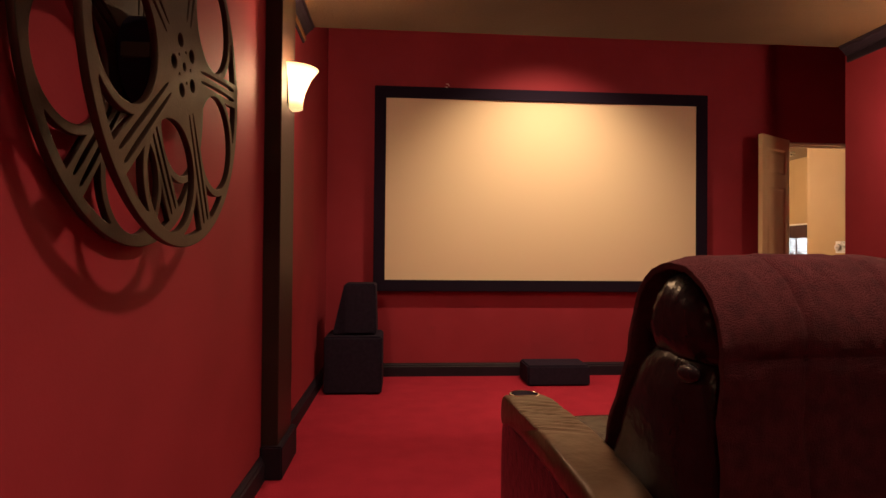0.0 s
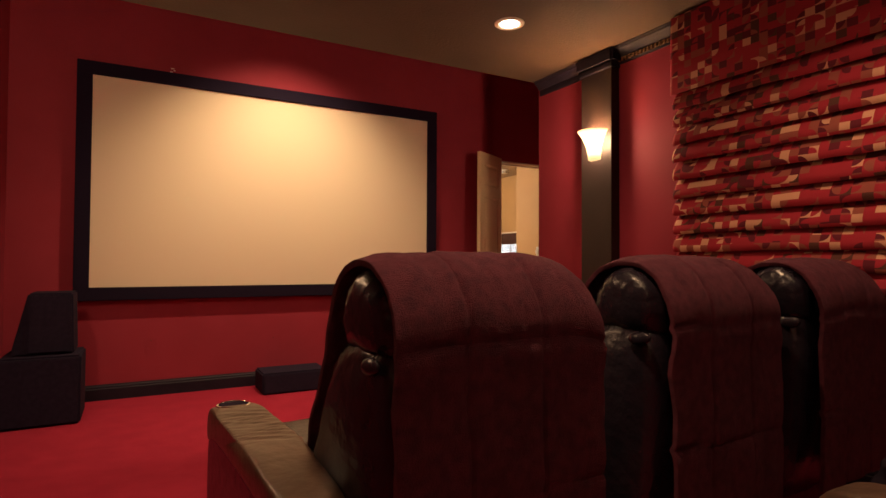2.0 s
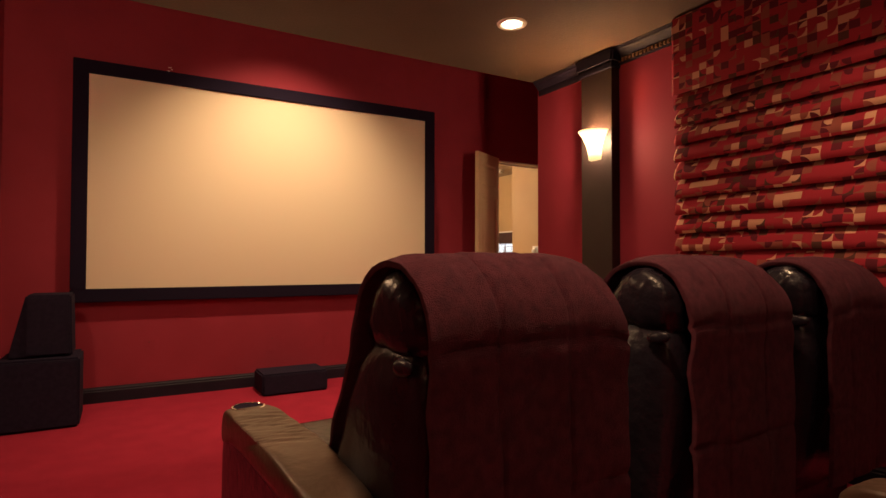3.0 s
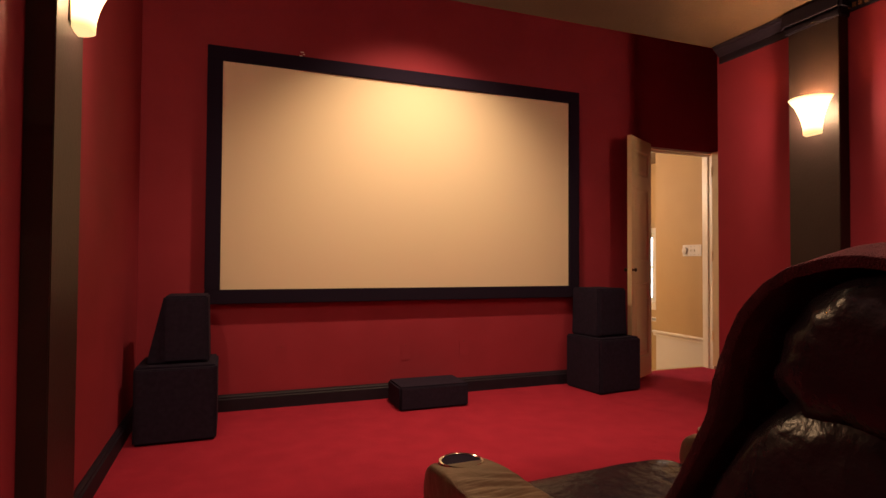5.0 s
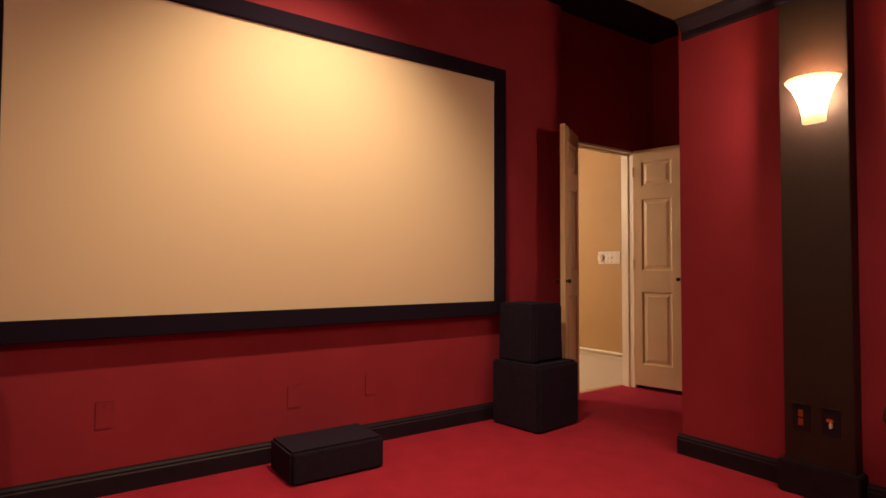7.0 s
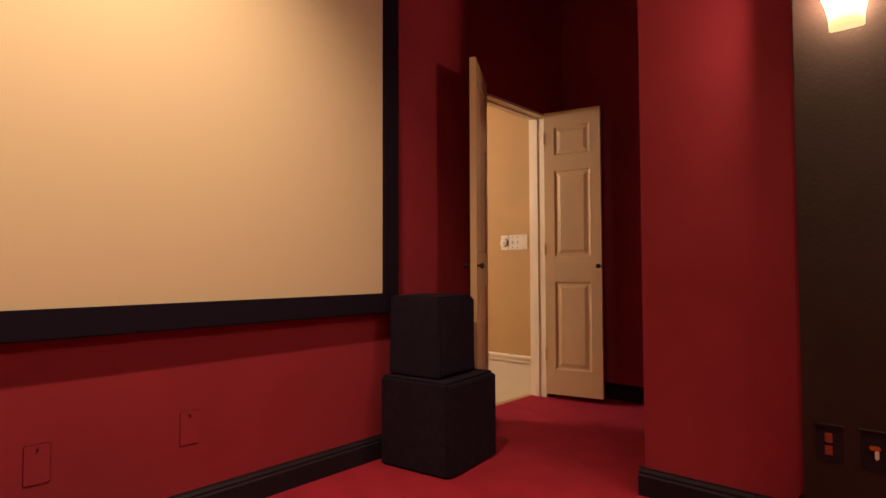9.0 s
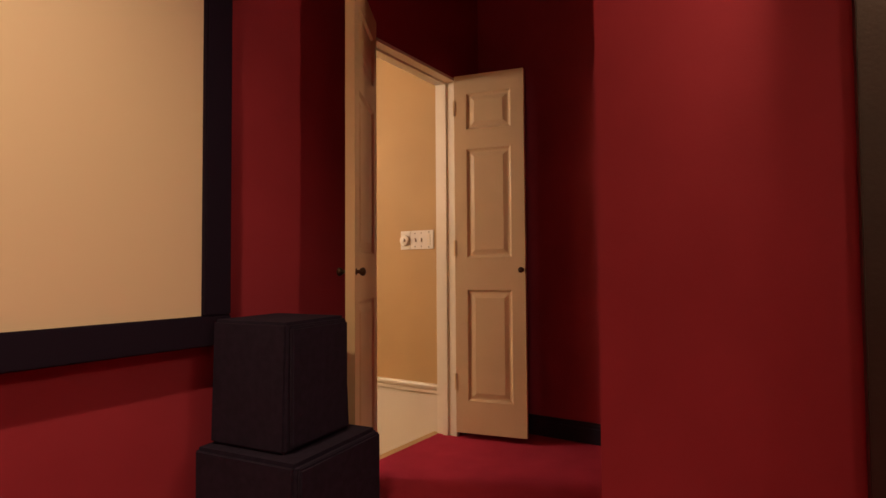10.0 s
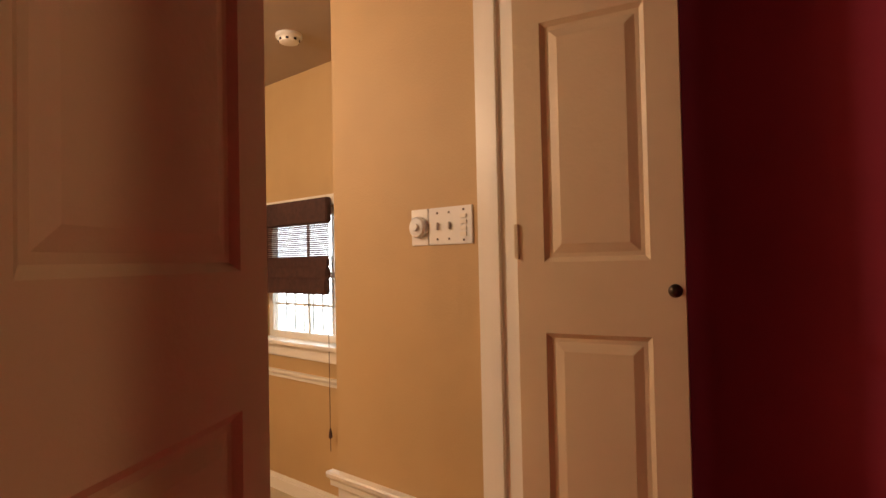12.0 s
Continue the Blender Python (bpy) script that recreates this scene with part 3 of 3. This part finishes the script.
# ---- roman blind ----
def print_fabric():
    m = bpy.data.materials.new("printed_blind_fabric")
    m.use_nodes = True
    nt = m.node_tree
    n, l = nt.nodes, nt.links
    b = n["Principled BSDF"]
    b.inputs["Roughness"].default_value, b.inputs["Specular IOR Level"].default_value = 0.85, 0.2
    uv = n.new("ShaderNodeUVMap")
    def layer(scale, seed, stops):
        mp = n.new("ShaderNodeMapping")
        mp.inputs["Scale"].default_value = (scale, scale * 1.15, 1)
        mp.inputs["Location"].default_value = (seed, seed * 0.37, 0)
        l.new(uv.outputs[0], mp.inputs["Vector"])
        fl = n.new("ShaderNodeVectorMath")
        fl.operation = "FLOOR"
        l.new(mp.outputs[0], fl.inputs[0])
        wnz = n.new("ShaderNodeTexWhiteNoise")
        wnz.noise_dimensions = "2D"
        l.new(fl.outputs[0], wnz.inputs["Vector"])
        r = n.new("ShaderNodeValToRGB")
        r.color_ramp.interpolation = "CONSTANT"
        e = r.color_ramp.elements
        while len(e) < len(stops):
            e.new(0.5)
        for k, (p, c) in enumerate(stops):
            e[k].position, e[k].color = p, (*c, 1)
        l.new(wnz.outputs["Value"], r.inputs["Fac"])
        fr = n.new("ShaderNodeVectorMath")
        fr.operation = "FRACTION"
        l.new(mp.outputs[0], fr.inputs[0])
        off = n.new("ShaderNodeVectorMath")
        off.operation = "SUBTRACT"
        l.new(fr.outputs[0], off.inputs[0])
        rnd = n.new("ShaderNodeVectorMath")
        rnd.operation = "MULTIPLY"
        rnd.inputs[1].default_value = (2, 2, 0)
        cor = n.new("ShaderNodeVectorMath")
        cor.operation = "SNAP"
        cor.inputs[1].default_value = (0.5, 0.5, 0.5)
        l.new(wnz.outputs["Color"], cor.inputs[0])
        l.new(cor.outputs[0], rnd.inputs[0])
        l.new(rnd.outputs[0], off.inputs[1])
        ln = n.new("ShaderNodeVectorMath")
        ln.operation = "LENGTH"
        l.new(off.outputs[0], ln.inputs[0])
        lt = n.new("ShaderNodeMath")
        lt.operation = "LESS_THAN"
        lt.inputs[1].default_value = 0.88
        l.new(ln.outputs["Value"], lt.inputs[0])
        sp = n.new("ShaderNodeSeparateColor")
        l.new(wnz.outputs["Color"], sp.inputs[0])
        gt = n.new("ShaderNodeMath")
        gt.operation = "GREATER_THAN"
        gt.inputs[1].default_value = 0.5
        l.new(sp.outputs[2], gt.inputs[0])
        both = n.new("ShaderNodeMath")
        both.operation = "MULTIPLY"
        l.new(gt.outputs[0], both.inputs[0])
        l.new(lt.outputs[0], both.inputs[1])
        return r.outputs[0], both.outputs[0], wnz.outputs["Value"]
    red, dark, cream, brown, rose = (0.32, 0.022, 0.040), (0.11, 0.013, 0.026), (0.58, 0.31, 0.21), (0.09, 0.035, 0.028), (0.27, 0.075, 0.06)
    c1, k1, v1 = layer(23.0, 3.2, [(0.0, red), (0.36, dark), (0.46, brown), (0.54, rose), (0.74, cream), (0.88, red)])
    c2, k2, v2 = layer(23.0, 3.2 + 40, [(0.0, dark), (0.2, red), (0.72, rose), (0.86, cream), (0.92, dark)])
    mix = n.new("ShaderNodeMix")
    mix.data_type = "RGBA"
    l.new(k1, mix.inputs[0])
    l.new(c1, mix.inputs[6])
    l.new(c2, mix.inputs[7])
    ns = n.new("ShaderNodeTexNoise")
    ns.inputs["Scale"].default_value = 500
    bp = n.new("ShaderNodeBump")
    bp.inputs["Strength"].default_value, bp.inputs["Distance"].default_value = 0.3, 0.002
    l.new(ns.outputs["Fac"], bp.inputs["Height"])
    l.new(bp.outputs[0], b.inputs["Normal"])
    l.new(mix.outputs[2], b.inputs["Base Color"])
    return m


blind = thing("roman_blind", pose(RX, 0, 0), "ruffled roman blind printed in red, cream and brown geometric shapes", "blind")
FABRIC = print_fabric()
BY0, BY1 = 0.53, 2.345


def fold(name, points, wobble, seed):
    """A length of fabric whose cross-section is a list of (out from the wall, height)."""
    bm = bmesh.new()
    uvl = bm.loops.layers.uv.new("UVMap")
    ny = 110
    arc = [0]
    for p, q in zip(points, points[1:]):
        arc.append(arc[-1] + math.dist(p, q))
    grid = []
    for j, (o, z) in enumerate(points):
        row = []
        for i in range(ny + 1):
            y = BY0 + (BY1 - BY0) * i / ny
            k = noise.noise(Vector((y * 3.1, seed * 1.7, z * 2))) + 0.4 * noise.noise(Vector((y * 11, seed, z * 5)))
            row.append(bm.verts.new((-(o + wobble * 0.5 * k), y, z + wobble * k)))
        grid.append(row)
    for j in range(len(points) - 1):
        for i in range(ny):
            f = bm.faces.new((grid[j][i], grid[j][i + 1], grid[j + 1][i + 1], grid[j + 1][i]))
            for lp, (a, c) in zip(f.loops, ((i, j), (i + 1, j), (i + 1, j + 1), (i, j + 1))):
                lp[uvl].uv = (BY0 + (BY1 - BY0) * a / ny, seed * 0.31 - arc[c] + points[0][1])
    ob = part(name, bm, FABRIC, blind, "", 70)
    sol = ob.modifiers.new("thickness", "SOLIDIFY")
    sol.thickness = 0.003
    return ob


fold("valance_panel", [(0.09, 2.42), (0.125, 2.40), (0.13, 2.30), (0.13, 2.12), (0.132, 1.95)], 0.004, 1)
z, k = 1.985, 2
while z > 0.93:
    h = 0.103
    pts = [(0.040, z + 0.02), (0.055, z + 0.005), (0.078, z - 0.018), (0.102, z - 0.050), (0.116, z - 0.082), (0.118, z - 0.102), (0.108, z - 0.118), (0.085, z - 0.112), (0.05, z - 0.085), (0.04, z - 0.06)]
    fold("fabric_fold", pts, 0.007, k)
    z, k = z - h, k + 1
part("backing", boxes((-0.045, -0.02, BY0, BY1 - 0.01, 0.87, 2.40)), FLEECE, blind, "dark red lining")
tagged(structure("window_sill", boxes((RX - 0.06, RX + 0.0, BY0 - 0.1, 1.65, 0.76, 0.80), (RX - 0.025, RX, BY0 - 0.05, 1.6, 0.70, 0.76), bevel=0.005), BLACK, "black painted window sill below the blind"))


# ---- recliners ----
ROWTURN = 3.7
ROW = pose(0.905, 1.135, FZ, 0, 0, ROWTURN)


def smooth_loop(pts, times=2):
    for _ in range(times):
        out = []
        for i, p in enumerate(pts):
            q = pts[(i + 1) % len(pts)]
            out += [(p[0] * 0.75 + q[0] * 0.25, p[1] * 0.75 + q[1] * 0.25), (p[0] * 0.25 + q[0] * 0.75, p[1] * 0.25 + q[1] * 0.75)]
        pts = out
    return pts


def cushion(outline, width, power=7, crease=0.0, seed=1, n=26, smoothing=2, least=0.68):
    """A padded form: an outline of (y, z) carried along x, shrinking roundly to both ends."""
    pts = smooth_loop(outline, smoothing)
    cy, cz = sum(p[0] for p in pts) / len(pts), sum(p[1] for p in pts) / len(pts)
    bm = bmesh.new()
    rings = []
    for i in range(n + 1):
        s = -math.cos(math.pi * i / n)
        k = max(0.0, 1 - abs(s) ** power) ** (1 / power) if abs(s) < 1 else 0.0
        k = max(k, least)
        row = []
        for y, z in pts:
            w = crease * (noise.noise(Vector((s * width * 6, y * 22, z * 22 + seed))) + 0.6 * noise.noise(Vector((s * width * 16, y * 45, seed))))
            row.append(bm.verts.new((width * (s + 1) / 2, cy + (y - cy) * (k + w), cz + (z - cz) * (k + w))))
        rings.append(row)
    for p, q in zip(rings, rings[1:]):
        for j in range(len(pts)):
            m = (j + 1) % len(pts)
            bm.faces.new((p[j], p[m], q[m], q[j]))
    bm.faces.new(rings[0])
    bm.faces.new(rings[-1][::-1])
    return bm


CW = 0.60


def recliner(m):
    ob = thing("recliner", m, "dark brown leather theatre recliner standing on red carpet", "recliner", "row of theatre recliners")
    o = CW
    part("base", boxes((0.01, o - 0.01, 0.12, 0.92, 0.0, 0.30), bevel=0.02), LEATHER, ob)
    part("seat_cushion", cushion([(0.33, 0.26), (0.33, 0.44), (0.60, 0.46), (0.85, 0.47), (0.98, 0.46), (1.01, 0.38), (0.98, 0.26)], o, 9, 0.01, 2), LEATHER, ob, "padded leather seat cushion", 60)
    part("footrest", cushion([(0.985, 0.08), (0.985, 0.37), (1.04, 0.37), (1.05, 0.10)], o - 0.02, 9, 0.01, 3), LEATHER, ob, "folded leather footrest", 60)
    part("backrest", cushion([(0.08, 0.10), (0.01, 0.45), (0.00, 0.83), (0.10, 0.86), (0.25, 0.84), (0.32, 0.72), (0.39, 0.57), (0.48, 0.42), (0.50, 0.10)], o, 8, 0.03, 4), LEATHER, ob, "", 60)
    part("headrest", cushion([(0.01, 0.78), (-0.01, 0.88), (0.01, 0.956), (0.07, 1.008), (0.15, 1.008), (0.22, 0.966), (0.27, 0.89), (0.26, 0.79)], o - 0.01, 4.0, 0.10, 5, n=52, least=0.12), LEATHER, ob, "gathered leather headrest", 60)
    for x in (0.0, o):
        bm = bmesh.new()
        bmesh.ops.create_uvsphere(bm, u_segments=20, v_segments=12, radius=1, matrix=Matrix.Translation((x, 0.045, 0.80)) @ pose(0, 0, 0, -8) @ Matrix.Diagonal((0.013, 0.036, 0.019, 1)))
        part("side_wing", bm, LEATHER, ob, "rolled leather side wing", 80)
    return ob


def armrest(m, cup=True, back=0.12):
    ob = thing("cup_holder_console", m, "dark brown leather arm console with a chrome cup holder", "arm console", "arm consoles between recliners")
    w = 0.15
    part("side_body", cushion([(back + 0.02, 0.0), (back + 0.02, 0.48), (0.90, 0.50), (0.985, 0.46), (1.0, 0.25), (0.985, 0.0)], w - 0.01, 14, 0.0, 6, smoothing=1), LEATHER, ob, "", 50).location = (0.005, 0, 0)
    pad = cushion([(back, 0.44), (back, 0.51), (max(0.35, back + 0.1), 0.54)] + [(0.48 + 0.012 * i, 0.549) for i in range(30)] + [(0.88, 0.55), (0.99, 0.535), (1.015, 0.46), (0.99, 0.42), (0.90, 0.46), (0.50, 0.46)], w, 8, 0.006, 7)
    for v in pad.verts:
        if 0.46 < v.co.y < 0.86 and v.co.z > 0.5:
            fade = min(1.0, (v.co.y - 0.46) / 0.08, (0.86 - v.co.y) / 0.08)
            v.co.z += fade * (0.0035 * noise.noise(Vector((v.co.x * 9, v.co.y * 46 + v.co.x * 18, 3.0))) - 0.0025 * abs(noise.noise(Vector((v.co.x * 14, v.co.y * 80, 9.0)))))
    # pad takes the lightened leather, so its top looks lit from above
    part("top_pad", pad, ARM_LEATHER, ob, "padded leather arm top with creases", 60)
    if not cup:
        tagged(ob, "dark brown leather arm of a recliner in the second row", "armrest", "")
        return ob
    c = Vector((w / 2, 0.925, 0.006))
    part("cup_ring", revolve([(0.045, 0.515), (0.045, 0.541), (0.047, 0.543), (0.051, 0.542), (0.054, 0.535), (0.054, 0.51)], 36), CHROME, ob, "shiny chrome cup holder ring", 40).location = c
    part("cup_well", revolve([(0.0455, 0.5385), (0.02, 0.5375), (0.002, 0.5375)], 28), VELVET, ob, "dark cup well").location = c
    return ob


def throw(m, width, drop, seed):
    """A plush throw draped over a backrest, from the front of the headrest down its back."""
    ob = thing("throw_blanket", m, "maroon plush throw draped over the back of a leather recliner", "blanket", "throws over the recliners")
    prof = [(0.475, 0.48), (0.43, 0.56), (0.385, 0.64), (0.345, 0.72), (0.305, 0.80), (0.288, 0.88), (0.262, 0.945), (0.215, 0.995), (0.145, 1.016), (0.07, 1.008), (0.015, 0.972), (-0.020, 0.91), (-0.030, 0.84), (-0.028, 0.78)]
    z = 0.78
    while z > drop + 0.05:
        z -= 0.05
        prof.append((-0.018 - 0.012 * math.sin((0.8 - z) * 5), z))
    fine = [prof[0]]
    for p, q in zip(prof, prof[1:]):
        steps = max(1, round(math.dist(p, q) / 0.016))
        fine += [(p[0] + (q[0] - p[0]) * k / steps, p[1] + (q[1] - p[1]) * k / steps) for k in range(1, steps + 1)]
    for _ in range(2):
        fine = [fine[0]] + [((a[0] + 2 * b[0] + c[0]) / 4, (a[1] + 2 * b[1] + c[1]) / 4) for a, b, c in zip(fine, fine[1:], fine[2:])] + [fine[-1]]
    top = max(range(len(fine)), key=lambda i: fine[i][1])
    arc = [0.0]
    for p, q in zip(fine, fine[1:]):
        arc.append(arc[-1] + math.dist(p, q))
    bm = bmesh.new()
    nx = 64
    rows = []
    for j, (y, z) in enumerate(fine):
        a0, b0 = fine[max(0, j - 2)], fine[min(len(fine) - 1, j + 2)]
        tx, tz = b0[0] - a0[0], b0[1] - a0[1]
        tl = math.hypot(tx, tz) or 1
        ny_, nz_ = tz / tl, -tx / tl
        if j > top and ny_ > 0 or j < top and ny_ < 0:
            ny_, nz_ = -ny_, -nz_
        if nz_ < 0 and abs(j - top) < 6:
            ny_, nz_ = -ny_, -nz_
        v = arc[j] - arc[top]
        low = max(0.0, 0.8 - z) if j > top else 0.0
        row = []
        for i in range(nx + 1):
            x = width * i / nx
            e = 2 * x / width - 1
            big = noise.noise(Vector((x * 6, v * 2.2, seed * 3.3)))
            mid = noise.noise(Vector((x * 17, v * 9, seed * 1.3)))
            tuft = noise.noise(Vector((x * 60, v * 60, seed)))
            out = 0.006 + 0.012 * abs(big) * (0.5 + 3.0 * low) + 0.004 * mid + 0.0022 * tuft
            for g in (0.17, 0.37):
                out -= 0.009 * math.exp(-((x - g - 0.02 * noise.noise(Vector((v * 4, g, seed)))) / 0.006) ** 2)
            for g in (0.27, 0.60):
                out -= 0.010 * math.exp(-((v - g - 0.012 * noise.noise(Vector((x * 5, g, seed)))) / 0.007) ** 2)
            drop_z = (0.040 if e > 0 else 0.018) * abs(e) ** 5 * min(1.0, max(0.0, (z - 0.70) / 0.25))
            edge = 0.010 * noise.noise(Vector((v * 9, seed, 5.0 * (i == 0)))) if i in (0, nx) else 0.0
            row.append(bm.verts.new((x + edge + 0.03 * low * (0.5 - i / nx), y + ny_ * out, z + nz_ * out - drop_z)))
        rows.append(row)
    for p, q in zip(rows, rows[1:]):
        for i in range(nx):
            bm.faces.new((p[i], p[i + 1], q[i + 1], q[i]))
    cloth = part("plush_cloth", bm, FLEECE, ob, "", 80)
    so = cloth.modifiers.new("thickness", "SOLIDIFY")
    so.thickness, so.offset = 0.014, 0
    bv = cloth.modifiers.new("soft_edge", "BEVEL")
    bv.width, bv.segments, bv.limit_method = 0.005, 2, "ANGLE"
    return ob


PITCH = 0.80
for k in range(3):
    m = ROW @ pose(k * PITCH, 0, 0)
    recliner(m)
    throw(m @ pose((0.012, 0.03, 0.04)[k], 0, 0), (0.55, 0.54, 0.54)[k], 0.22, k + 1)
for k in range(4):
    armrest(ROW @ pose(k * PITCH - (0.138, 0.205, 0.12, 0.152)[k], (0.0, -0.08, -0.04, 0.42)[k], 0), True, (0.12, 0.42, 0.42, 0.12)[k])
# the row behind
rear = recliner(pose(1.98, -0.14, FZ))
part("seat_pad", cushion([(0.36, 0.44), (0.36, 0.54), (0.60, 0.57), (0.85, 0.58), (0.97, 0.55), (1.00, 0.49), (0.97, 0.44)], CW - 0.03, 6, 0.10, 11, n=40), LEATHER, rear, "crumpled puffy leather seat pad", 60).location = (0.015, 0, 0)
armrest(pose(1.85, -0.13, FZ) @ Matrix.Diagonal((1, 1, 0.935, 1)), False)
